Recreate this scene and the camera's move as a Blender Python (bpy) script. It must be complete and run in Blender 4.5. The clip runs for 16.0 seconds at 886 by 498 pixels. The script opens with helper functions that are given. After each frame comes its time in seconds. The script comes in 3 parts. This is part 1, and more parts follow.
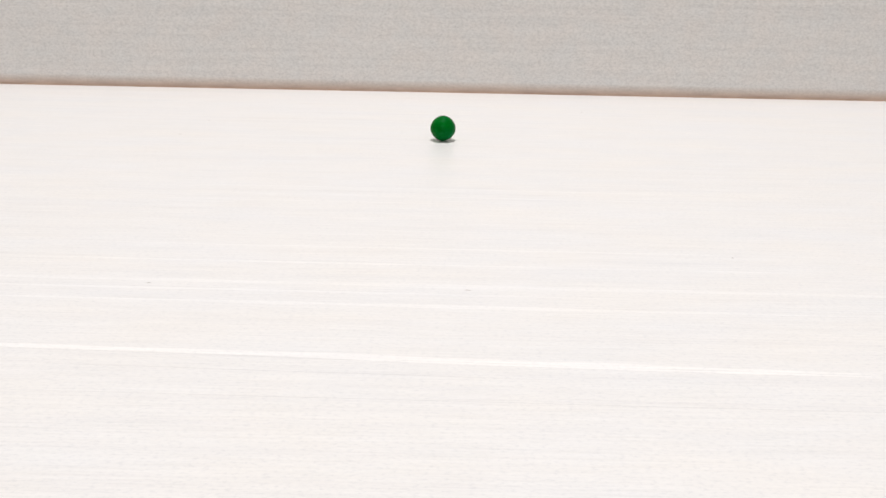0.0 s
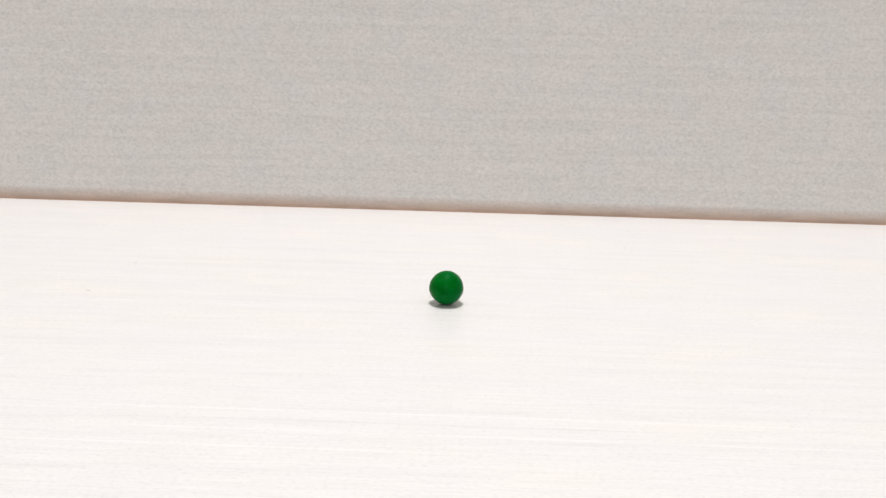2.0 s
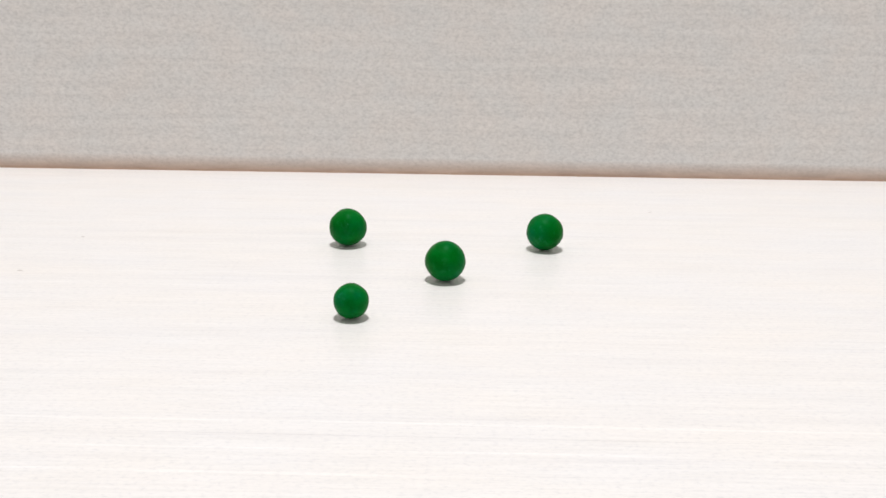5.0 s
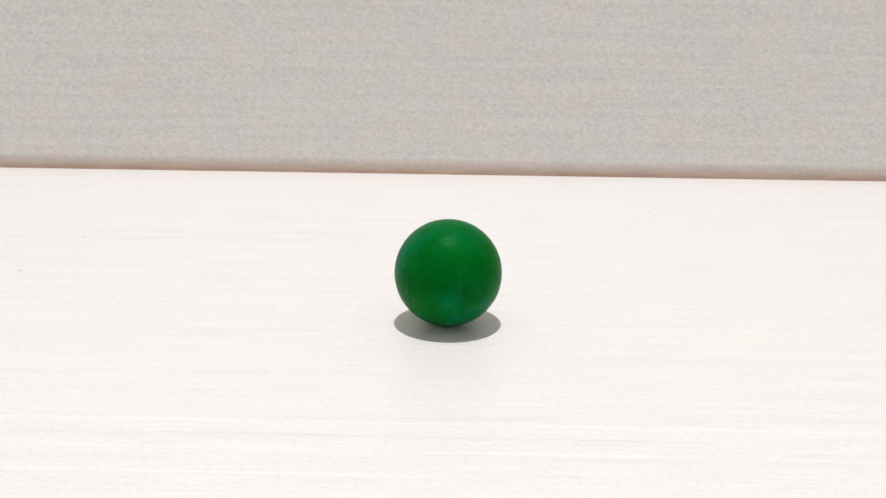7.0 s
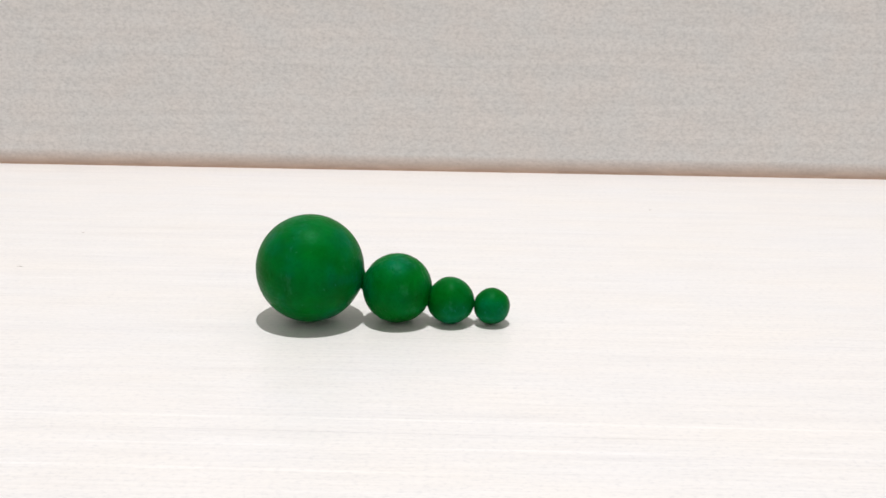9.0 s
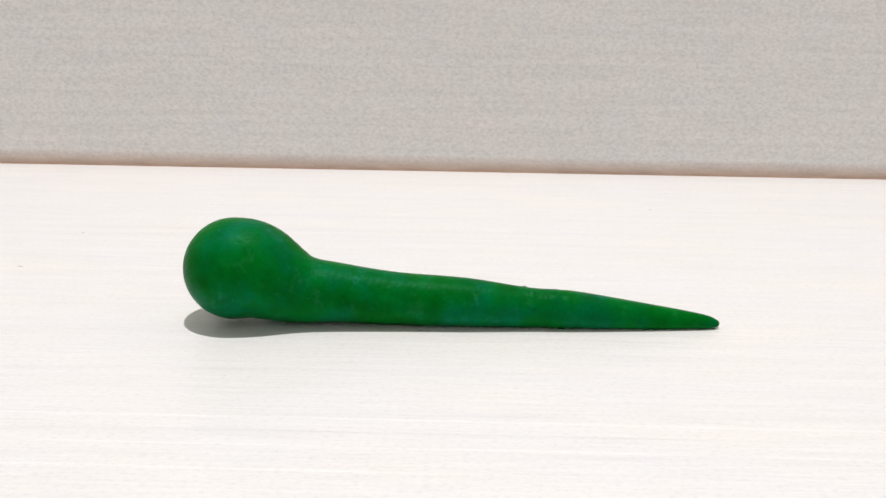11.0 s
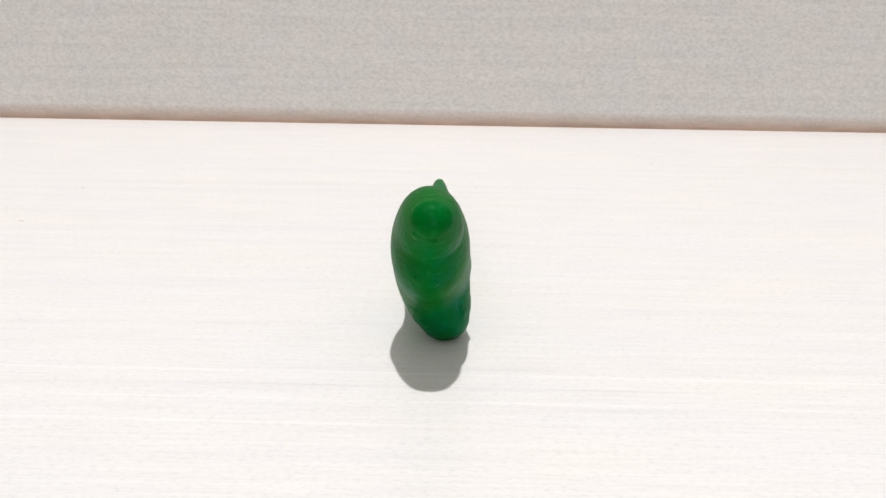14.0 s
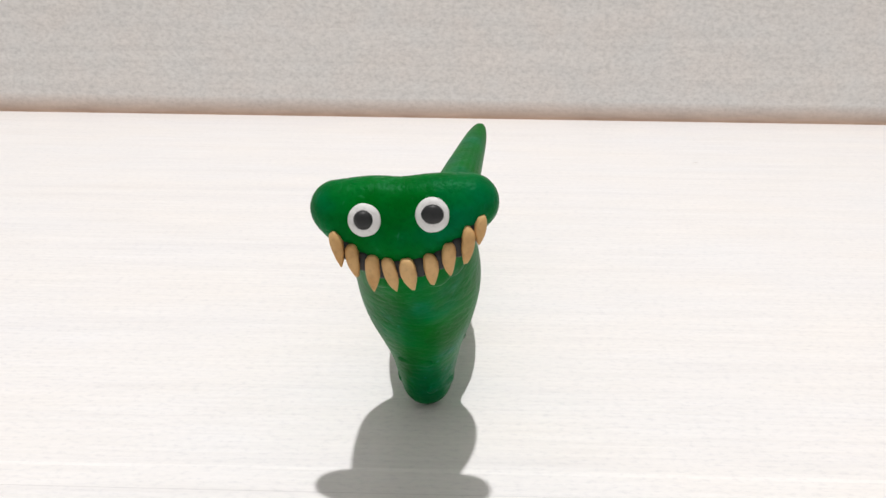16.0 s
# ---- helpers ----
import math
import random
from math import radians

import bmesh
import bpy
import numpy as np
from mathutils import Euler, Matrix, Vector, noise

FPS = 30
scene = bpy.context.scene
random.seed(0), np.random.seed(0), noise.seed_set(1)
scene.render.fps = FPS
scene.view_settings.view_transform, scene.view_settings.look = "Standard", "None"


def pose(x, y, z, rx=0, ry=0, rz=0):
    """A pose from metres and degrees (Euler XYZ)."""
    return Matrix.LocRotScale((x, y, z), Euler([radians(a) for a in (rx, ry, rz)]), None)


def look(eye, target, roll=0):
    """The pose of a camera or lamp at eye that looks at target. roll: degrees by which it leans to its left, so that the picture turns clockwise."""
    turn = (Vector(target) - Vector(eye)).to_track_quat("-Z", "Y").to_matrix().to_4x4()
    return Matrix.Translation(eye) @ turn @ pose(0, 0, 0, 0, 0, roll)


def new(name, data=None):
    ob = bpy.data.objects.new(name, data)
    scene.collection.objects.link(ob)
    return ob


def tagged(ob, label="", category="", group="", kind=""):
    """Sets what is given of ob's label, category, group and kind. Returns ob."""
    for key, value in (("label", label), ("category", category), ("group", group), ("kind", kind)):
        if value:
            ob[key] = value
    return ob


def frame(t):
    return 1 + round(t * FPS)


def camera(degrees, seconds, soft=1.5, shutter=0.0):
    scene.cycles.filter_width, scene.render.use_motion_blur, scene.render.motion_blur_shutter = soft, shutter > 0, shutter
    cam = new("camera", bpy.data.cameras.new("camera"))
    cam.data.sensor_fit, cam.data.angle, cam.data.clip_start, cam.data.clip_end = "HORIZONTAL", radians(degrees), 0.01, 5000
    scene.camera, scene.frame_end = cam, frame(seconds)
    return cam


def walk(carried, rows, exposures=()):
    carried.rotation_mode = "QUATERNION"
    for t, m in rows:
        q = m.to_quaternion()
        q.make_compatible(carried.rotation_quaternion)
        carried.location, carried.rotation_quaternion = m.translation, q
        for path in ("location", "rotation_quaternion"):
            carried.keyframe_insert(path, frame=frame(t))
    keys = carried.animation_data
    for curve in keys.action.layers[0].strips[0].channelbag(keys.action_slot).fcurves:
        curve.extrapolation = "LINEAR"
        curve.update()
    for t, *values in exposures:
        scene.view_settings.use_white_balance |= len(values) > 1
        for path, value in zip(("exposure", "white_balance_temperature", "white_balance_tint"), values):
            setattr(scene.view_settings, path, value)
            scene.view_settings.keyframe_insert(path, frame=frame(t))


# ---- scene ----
MM = 0.001
STEP = 1.0 / FPS

# ---- camera: a slide towards the ball, then tilts, then a step closer ----
cam = camera(48, 16.0, soft=1.55)


def eye_pose(x, y, z, pitch, roll):
    return pose(x * MM, y * MM, z * MM, 90 - pitch, 0, 0) @ pose(0, 0, 0, 0, 0, roll)


def stepped(states, end=16.0):
    """Rows that hold each state until the next one begins."""
    rows = []
    for i, (t, m) in enumerate(states):
        rows.append((t, m))
        stop = states[i + 1][0] - STEP if i + 1 < len(states) else end
        if stop > t + 0.5 * STEP:
            rows.append((stop, m))
    return rows


CAMERA_STATES = [(t, eye_pose(x, y, z, p, r)) for t, x, y, z, p, r in (
    (0.0, 2.0, -470.5, 105, 17.85, 1.13), (1.1, 1.4, -433.5, 105, 17.67, 1.2), (1.3, 0.7, -405, 104.5, 17.17, 1.3),
    (1.4, 0, -373.5, 104, 16.43, 1.5), (1.6, -0.4, -352, 107.5, 15.98, 1.6), (1.8, -0.7, -336, 114, 15.55, 1.75),
    (1.9, -0.95, -322, 118, 14.92, 1.75), (2.1, -1.2, -298, 121, 13.44, 1.1), (2.6, -0.7, -285, 117.5, 16.02, 0.85),
    (2.8, 0, -264, 101, 16.6, 0.9), (7.4, 0, -264, 101, 16.67, 0.95), (7.8, 0, -264, 101, 16.77, 1.05),
    (11.3, 0, -264, 101, 15.82, 1.2), (11.4, 0, -264, 101, 13.82, 1.2), (11.6, 0, -264, 101, 13.3, 1.2),
    (11.8, 0, -264, 101, 13.65, 1.2), (11.9, 0, -264, 101, 14.49, 1.2), (12.1, 0, -264, 101, 16.2, 1.0),
    (13.5, 0, -264, 101, 17.76, 1.0), (13.6, 0, -264, 101, 19.4, 1.0), (14.1, 0, -227, 91.3, 20.54, 0.95),
    (14.3, 0, -195, 83, 21.38, 0.9), (14.8, 0, -195, 83, 19.4, 0.9))]
walk(cam, stepped(CAMERA_STATES))

# ---- light: one small bright ceiling lamp straight above, soft light of a pale room ----
world = bpy.data.worlds.new("room_light")
scene.world = world
world.use_nodes = True
world.node_tree.nodes["Background"].inputs[0].default_value = (1.0, 0.948, 0.91, 1)
world.node_tree.nodes["Background"].inputs[1].default_value = 0.375
lamp_data = bpy.data.lights.new("ceiling_lamp", "AREA")
lamp_data.shape, lamp_data.size, lamp_data.energy = "DISK", 0.05, 27.9
lamp_data.color = (1.0, 0.972, 0.965)
lamp = new("ceiling_lamp", lamp_data)
lamp.matrix_world = look((0.0, -0.02, 1.9), (0.0, -0.02, 0.0))
scene.view_settings.exposure = 0.0


# ---- materials ----
def material(name):
    m = bpy.data.materials.new(name)
    m.use_nodes = True
    return m, m.node_tree, m.node_tree.nodes["Principled BSDF"]


def node(tree, kind, **values):
    n = tree.nodes.new(kind)
    for k, v in values.items():
        n.inputs[k].default_value = v
    return n


def stretched(tree, scale, turn=0.0):
    """World position, squeezed along the grain."""
    geo = tree.nodes.new("ShaderNodeNewGeometry")
    mp = tree.nodes.new("ShaderNodeMapping")
    mp.inputs["Scale"].default_value = scale
    mp.inputs["Rotation"].default_value = (0, 0, radians(turn))
    tree.links.new(geo.outputs["Position"], mp.inputs["Vector"])
    return mp.outputs["Vector"]


def ramp(tree, source, stops):
    r = tree.nodes.new("ShaderNodeValToRGB")
    while len(r.color_ramp.elements) < len(stops):
        r.color_ramp.elements.new(0.5)
    for e, (p, c) in zip(r.color_ramp.elements, stops):
        e.position, e.color = p, (*c, 1)
    tree.links.new(source, r.inputs["Fac"])
    return r.outputs["Color"]


def mix(tree, a, b, fac, mode="MIX"):
    m = tree.nodes.new("ShaderNodeMix")
    m.data_type, m.blend_type = "RGBA", mode
    if isinstance(fac, float):
        m.inputs[0].default_value = fac
    else:
        tree.links.new(fac, m.inputs[0])
    tree.links.new(a, m.inputs[6])
    tree.links.new(b, m.inputs[7])
    return m.outputs[2]


def table_paint(name, lift):
    """White paint over wood grain that runs along the table."""
    m, t, b = material(name)
    fine = node(t, "ShaderNodeTexNoise", Scale=1.0, Detail=4.0, Roughness=0.6)
    t.links.new(stretched(t, (40, 1100, 60), 0.8), fine.inputs["Vector"])
    broad = node(t, "ShaderNodeTexNoise", Scale=1.0, Detail=4.0, Roughness=0.55)
    t.links.new(stretched(t, (5, 210, 20), 0.8), broad.inputs["Vector"])
    patch = node(t, "ShaderNodeTexNoise", Scale=28.0, Detail=3.0)
    t.links.new(stretched(t, (0.6, 1.4, 1)), patch.inputs["Vector"])
    grain = node(t, "ShaderNodeTexNoise", Scale=900.0, Detail=2.0, Roughness=0.7)
    t.links.new(stretched(t, (0.7, 1.3, 1)), grain.inputs["Vector"])
    col = ramp(t, fine.outputs["Fac"], ((0.28, (0.83 * lift, 0.82 * lift, 0.812 * lift)), (0.64, (0.895 * lift, 0.885 * lift, 0.879 * lift))))
    lines = ramp(t, broad.outputs["Fac"], ((0.3, (0.962, 0.962, 0.967)), (0.48, (0.993, 0.993, 0.993)), (0.65, (1.006, 1.006, 1.006))))
    tint = ramp(t, patch.outputs["Fac"], ((0.3, (0.975, 0.985, 1.0)), (0.7, (1.0, 0.99, 0.975))))
    dots = ramp(t, grain.outputs["Fac"], ((0.28, (0.9, 0.905, 0.915)), (0.46, (0.99, 0.99, 0.99)), (0.6, (1.012, 1.01, 1.005))))
    for layer in (lines, tint, dots):
        col = mix(t, col, layer, 1.0, "MULTIPLY")
    t.links.new(col, b.inputs["Base Color"])
    b.inputs["Roughness"].default_value = 0.3
    b.inputs["Specular IOR Level"].default_value = 0.45
    bump = node(t, "ShaderNodeBump", Strength=0.16, Distance=0.0003)
    t.links.new(fine.outputs["Fac"], bump.inputs["Height"])
    bump2 = node(t, "ShaderNodeBump", Strength=0.35, Distance=0.0006)
    t.links.new(broad.outputs["Fac"], bump2.inputs["Height"])
    t.links.new(bump.outputs["Normal"], bump2.inputs["Normal"])
    t.links.new(bump2.outputs["Normal"], b.inputs["Normal"])
    return m


def wall_colours(t):
    fine = node(t, "ShaderNodeTexNoise", Scale=1.0, Detail=4.0, Roughness=0.7)
    t.links.new(stretched(t, (560, 560, 800)), fine.inputs["Vector"])
    lines = node(t, "ShaderNodeTexNoise", Scale=1.0, Detail=3.0, Roughness=0.5)
    t.links.new(stretched(t, (10, 10, 360)), lines.inputs["Vector"])
    patch = node(t, "ShaderNodeTexNoise", Scale=45.0, Detail=3.0)
    t.links.new(stretched(t, (1, 1, 1.5)), patch.inputs["Vector"])
    col = ramp(t, fine.outputs["Fac"], ((0.3, (0.70, 0.685, 0.665)), (0.5, (0.82, 0.80, 0.777)), (0.7, (0.90, 0.88, 0.855))))
    for layer in (ramp(t, lines.outputs["Fac"], ((0.36, (0.95, 0.95, 0.95)), (0.62, (1, 1, 1)))),
                  ramp(t, patch.outputs["Fac"], ((0.35, (0.97, 0.98, 0.985)), (0.65, (1.0, 0.985, 0.975))))):
        col = mix(t, col, layer, 1.0, "MULTIPLY")
    return col, fine


def wall_paint():
    m, t, b = material("matt_white_board")
    col, fine = wall_colours(t)
    t.links.new(col, b.inputs["Base Color"])
    b.inputs["Roughness"].default_value = 0.85
    b.inputs["Specular IOR Level"].default_value = 0.2
    bump = node(t, "ShaderNodeBump", Strength=0.4, Distance=0.0004)
    t.links.new(fine.outputs["Fac"], bump.inputs["Height"])
    t.links.new(bump.outputs["Normal"], b.inputs["Normal"])
    return m


def brown_edge():
    """Brown at the bottom, blending upwards into the wall's colours."""
    m, t, b = material("brown_board_edge")
    n = node(t, "ShaderNodeTexNoise", Scale=1.0, Detail=4.0)
    t.links.new(stretched(t, (60, 60, 400)), n.inputs["Vector"])
    brown_tone = ramp(t, n.outputs["Fac"], ((0.3, (0.42, 0.28, 0.2)), (0.7, (0.58, 0.41, 0.31))))
    paint, fine = wall_colours(t)
    bump = node(t, "ShaderNodeBump", Strength=0.4, Distance=0.0004)
    t.links.new(fine.outputs["Fac"], bump.inputs["Height"])
    t.links.new(bump.outputs["Normal"], b.inputs["Normal"])
    geo = t.nodes.new("ShaderNodeNewGeometry")
    split = t.nodes.new("ShaderNodeSeparateXYZ")
    t.links.new(geo.outputs["Position"], split.inputs[0])
    level = t.nodes.new("ShaderNodeMapRange")
    level.inputs["From Min"].default_value, level.inputs["From Max"].default_value = 0.0, 0.0078
    t.links.new(split.outputs["Z"], level.inputs["Value"])
    t.links.new(mix(t, brown_tone, paint, level.outputs["Result"]), b.inputs["Base Color"])
    b.inputs["Roughness"].default_value = 0.85
    b.inputs["Specular IOR Level"].default_value = 0.2
    return m


def clay(name, dark, light, rough, spec, mottled=False):
    m, t, b = material(name)
    n = node(t, "ShaderNodeTexNoise", Scale=130.0, Detail=4.0, Roughness=0.6)
    t.links.new(stretched(t, (1, 1, 1)), n.inputs["Vector"])
    fine = node(t, "ShaderNodeTexNoise", Scale=1500.0, Detail=3.0, Roughness=0.6)
    t.links.new(stretched(t, (1, 1, 1)), fine.inputs["Vector"])
    hue = node(t, "ShaderNodeTexNoise", Scale=75.0, Detail=3.0, Roughness=0.55)
    t.links.new(stretched(t, (1, 1, 1)), hue.inputs["Vector"])
    col = ramp(t, n.outputs["Fac"], ((0.3, dark), (0.7, light)))
    dust = ramp(t, fine.outputs["Fac"], ((0.3, (0.86, 0.86, 0.86)), (0.5, (1, 1, 1)), (0.74, (1.0, 1.0, 1.0))))
    col = mix(t, col, dust, 1.0, "MULTIPLY")
    if mottled:
        # paler smears, strewn by noise
        smear = node(t, "ShaderNodeTexNoise", Scale=190.0, Detail=6.0, Roughness=0.72)
        t.links.new(stretched(t, (1, 1, 0.7)), smear.inputs["Vector"])
        pale = ramp(t, smear.outputs["Fac"], ((0.57, (0, 0, 0)), (0.64, (0.15, 0.15, 0.15)), (0.75, (0.32, 0.32, 0.32))))
        white = t.nodes.new("ShaderNodeRGB")
        white.outputs[0].default_value = (0.05, 0.25, 0.13, 1)
        col = mix(t, col, white.outputs[0], pale)
        # small pale crumbs
        crumb = node(t, "ShaderNodeTexNoise", Scale=620.0, Detail=2.0, Roughness=0.5)
        t.links.new(stretched(t, (1, 1, 1)), crumb.inputs["Vector"])
        col = mix(t, col, white.outputs[0], ramp(t, crumb.outputs["Fac"], ((0.70, (0, 0, 0)), (0.78, (0.4, 0.4, 0.4)))))
        # bluish patches in the colour stand in for the clay's reflected sheen
        blue = ramp(t, hue.outputs["Fac"], ((0.4, (0.5, 0.97, 0.55)), (0.52, (1, 1, 1)), (0.66, (1.0, 1.04, 2.4))))
        col = mix(t, col, blue, 1.0, "MULTIPLY")
        b.inputs["Specular Tint"].default_value = (0.25, 1.0, 0.75, 1)
    t.links.new(col, b.inputs["Base Color"])
    b.inputs["Roughness"].default_value = rough
    b.inputs["Specular IOR Level"].default_value = spec
    bump = node(t, "ShaderNodeBump", Strength=0.22, Distance=0.0004)
    t.links.new(fine.outputs["Fac"], bump.inputs["Height"])
    bump2 = node(t, "ShaderNodeBump", Strength=0.3, Distance=0.0012)
    t.links.new(n.outputs["Fac"], bump2.inputs["Height"])
    t.links.new(bump.outputs["Normal"], bump2.inputs["Normal"])
    t.links.new(bump2.outputs["Normal"], b.inputs["Normal"])
    return m


TABLE = table_paint("white_painted_wood_grain", 1.0)
# lightened colour stands in for the highlight along the raised lines
RIDGE = table_paint("highlight_white_paint", 1.1)
SWELL = table_paint("slightly_lighter_white_paint", 1.055)
# darkened colour for fine grain and the shade line beside the bright ridge
GROOVE = table_paint("grain_and_shade_line", 0.85)
WALL = wall_paint()
BROWN = brown_edge()
SCUFF = clay("grey_brown_dirt", (0.36, 0.33, 0.3), (0.45, 0.42, 0.39), 0.8, 0.2)
GREEN = clay("green_modelling_clay", (0.0001, 0.106, 0.011), (0.0001, 0.162, 0.026), 0.36, 0.05, True)
WHITE = clay("white_modelling_clay", (0.74, 0.74, 0.73), (0.8, 0.8, 0.79), 0.5, 0.4)
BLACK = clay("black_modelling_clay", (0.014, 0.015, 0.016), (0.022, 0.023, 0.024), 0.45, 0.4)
TAN = clay("tan_modelling_clay", (0.50, 0.27, 0.09), (0.74, 0.49, 0.23), 0.55, 0.3)


# ---- mesh helpers ----
def finish(name, bm, mat, parent=None, label="", smooth=True):
    me = bpy.data.meshes.new(name)
    bm.normal_update()
    bm.to_mesh(me)
    bm.free()
    me.materials.append(mat)
    if smooth:
        me.polygons.foreach_set("use_smooth", [True] * len(me.polygons))
    ob = new(name, me)
    ob.parent = parent
    return tagged(ob, label) if label else ob


def part(name, bm, mat, parent, label=""):
    return finish(name, bm, mat, parent, label)


def box_bm(x0, x1, y0, y1, z0, z1, bevel):
    bm = bmesh.new()
    bmesh.ops.create_cube(bm, size=1.0)
    for v in bm.verts:
        v.co = Vector(((x0 + x1) / 2 + v.co.x * (x1 - x0), (y0 + y1) / 2 + v.co.y * (y1 - y0), (z0 + z1) / 2 + v.co.z * (z1 - z0)))
    bmesh.ops.bevel(bm, geom=bm.edges[:], offset=bevel, segments=3, affect="EDGES", profile=0.5)
    return bm


def lump_bm(a, b, c, wobble=0.0, seed=0, rings=4, power=2.0):
    """A rounded lump with the semi-axes a, b, c; wobble dents it softly."""
    bm = bmesh.new()
    bmesh.ops.create_icosphere(bm, subdivisions=rings, radius=1.0)
    for v in bm.verts:
        d = v.co.normalized()
        k = (abs(d.x) ** power + abs(d.y) ** power + abs(d.z) ** power) ** (-1.0 / power) if power != 2.0 else 1.0
        k *= 1.0 + wobble * noise.noise(d * 1.6 + Vector((seed * 7.3, seed * 3.1, 1.7)))
        v.co = Vector((d.x * a, d.y * b, d.z * c)) * k
    return bm


# ---- the setting ----
EDGE = 0.1987
# x0, y0, x1, y1, half width, height in millimetres
RIDGES = ((-150, -231.2, 112, -240.7, 2.1, 0.16), (-20, -238.0, 120, -242.6, 1.0, 0.1))
SWELLS = ((-160, -179.6, 155, -183.6, 2.4, 0.06), (-150, -187.0, 60, -190.0, 1.5, 0.05), (-170, -196.5, 120, -201.0, 2.0, 0.05),
          (-140, -60.5, 150, -64.0, 1.2, 0.03), (-90, -74.0, 130, -77.0, 1.2, 0.03), (-130, -83.5, 20, -85.5, 1.2, 0.03),
          (-160, -160.0, 140, -163.5, 1.6, 0.04), (-120, -143.0, 150, -146.5, 1.3, 0.03))
GROOVES = ((-110, -234.4, 90, -242.2, 0.28, 0.03), (-100, -243.5, 30, -247.5, 0.3, 0.03), (-150, -186.0, 20, -188.0, 0.22, 0.03),
           (-140, -258, 120, -262, 0.25, 0.03), (-80, -67.5, 90, -69.5, 0.3, 0.03))
# small dark scuffs: x, y, length in millimetres
SCUFFS = ((-137.2, 42.9, 2.2), (-130.9, 83.4, 1.3), (84.7, 132.3, 1.6), (9.9, -185.0, 2.2), (-88.0, -184.0, 1.6), (100.8, -148.0, 0.9))
tagged(finish("table_top", box_bm(-0.8, 0.8, -0.75, EDGE + 0.03, -0.03, 0.0, 0.0006), TABLE, smooth=False),
       "white painted table top with fine wood grain", "table", kind="structure")
tagged(finish("wall_back", box_bm(-0.8, 0.8, EDGE, EDGE + 0.018, 0.008, 0.6, 0.00001), WALL, smooth=False),
       "pale grey-white board standing behind the table", "wall", kind="structure")
tagged(finish("trim", box_bm(-0.8, 0.8, EDGE, EDGE + 0.016, -0.001, 0.008, 0.00001), BROWN, smooth=False),
       "brown lower edge of the board, paler upwards", "trim", kind="structure")


def ridge(x0, y0, x1, y1, width, height):
    """A long low swelling of the paint along the grain, tapered at both ends."""
    bm = bmesh.new()
    steps, rows = 60, []
    for i in range(steps + 1):
        k = i / steps
        w = width * (math.sin(math.pi * min(max(k, 0.004), 0.996)) ** 0.5) * (0.75 + 0.5 * noise.noise(Vector((k * 9, x0, y0))))
        x, y = x0 + k * (x1 - x0), y0 + k * (y1 - y0) + 0.25 * noise.noise(Vector((k * 4, y0, 3)))
        rows.append([bm.verts.new(((x) * MM, (y + w * a) * MM, (height * (1 - a * a) - 0.02) * MM)) for a in (-1, -0.5, 0, 0.5, 1)])
    for r, q in zip(rows[:-1], rows[1:]):
        for i in range(4):
            bm.faces.new((r[i], q[i], q[i + 1], r[i + 1]))
    return bm


table = bpy.data.objects["table_top"]
for values in RIDGES:
    part("grain_ridge", ridge(*values), RIDGE, table, "raised line, lightened as a highlight")
for values in SWELLS:
    part("grain_ridge", ridge(*values), SWELL, table, "low swelling in slightly lighter white")
for values in GROOVES:
    part("grain_line", ridge(*values), GROOVE, table, "thin darker line, grain and painted shade")

for x, y, size in SCUFFS:
    part("scuff", lump_bm(size / 2 * MM, 0.22 * MM, 0.05 * MM, 0.3, x, 2), SCUFF, table, "small grey-brown scuff").location = (x * MM, y * MM, 0.02 * MM)

# ---- the first clay balls ----
BALLS = []
for i, (r, seed) in enumerate(((6.5, 1), (6.6, 2), (6.5, 3), (5.1, 4), (4.65, 5))):
    ob = finish("clay_ball", lump_bm(r * MM, r * MM, r * MM, 0.035, seed), GREEN)
    tagged(ob, "small round ball of green modelling clay" if i < 3 else "smaller green clay ball, slightly squarish", "ball", "small clay balls")
    BALLS.append(ob)

# ---- the clay creature: lumps of clay, a chain of tail pieces, eyes and teeth ----
creature = tagged(new("clay_creature"), "green modelling clay creature with tail, eyes and tan teeth", "clay figure")
N_TAIL = 44
# how many, length, width and thickness: broad lumps, oblong lumps, small round lumps
LUMP_KINDS = ((900, 3.5, 2.6, 0.76), (700, 3.0, 1.8, 0.52), (760, 1.6, 1.6, 0.5))
LUMPS = []
for count, a, b, c in LUMP_KINDS:
    lump = part("body_lump", lump_bm(a * MM, b * MM, c * MM, 0.0, 0, 3), GREEN, creature)
    LUMPS.append(lump)
    for _ in range(count - 1):
        ob = lump.copy()
        scene.collection.objects.link(ob)
        LUMPS.append(ob)
TAIL_R = [0.9 + 4.6 * i / (N_TAIL - 1) for i in range(N_TAIL)]
TAIL = []
for r in TAIL_R:
    long = min(1.9 * r, 5.6)
    TAIL.append(part("tail_piece", lump_bm(r * MM, r * MM, long * MM, 0.0, 0, 3, 2.3), GREEN, creature))
EYES = []
for i in range(2):
    eye = part("eye", lump_bm((2.2, 2.28)[i] * MM, (2.3, 2.4)[i] * MM, 1.0 * MM, 0.05, 20 + i, 4), WHITE, creature, "white clay disc")
    pupil = part("pupil", lump_bm((1.3, 1.5)[i] * MM, 1.33 * MM, 0.85 * MM, 0.06, 30 + i, 3), BLACK, eye, "black clay dot")
    pupil.matrix_basis = pose((0.1 if i else -0.05) * MM, 0.2 * MM, 0.85 * MM)
    EYES.append(eye)


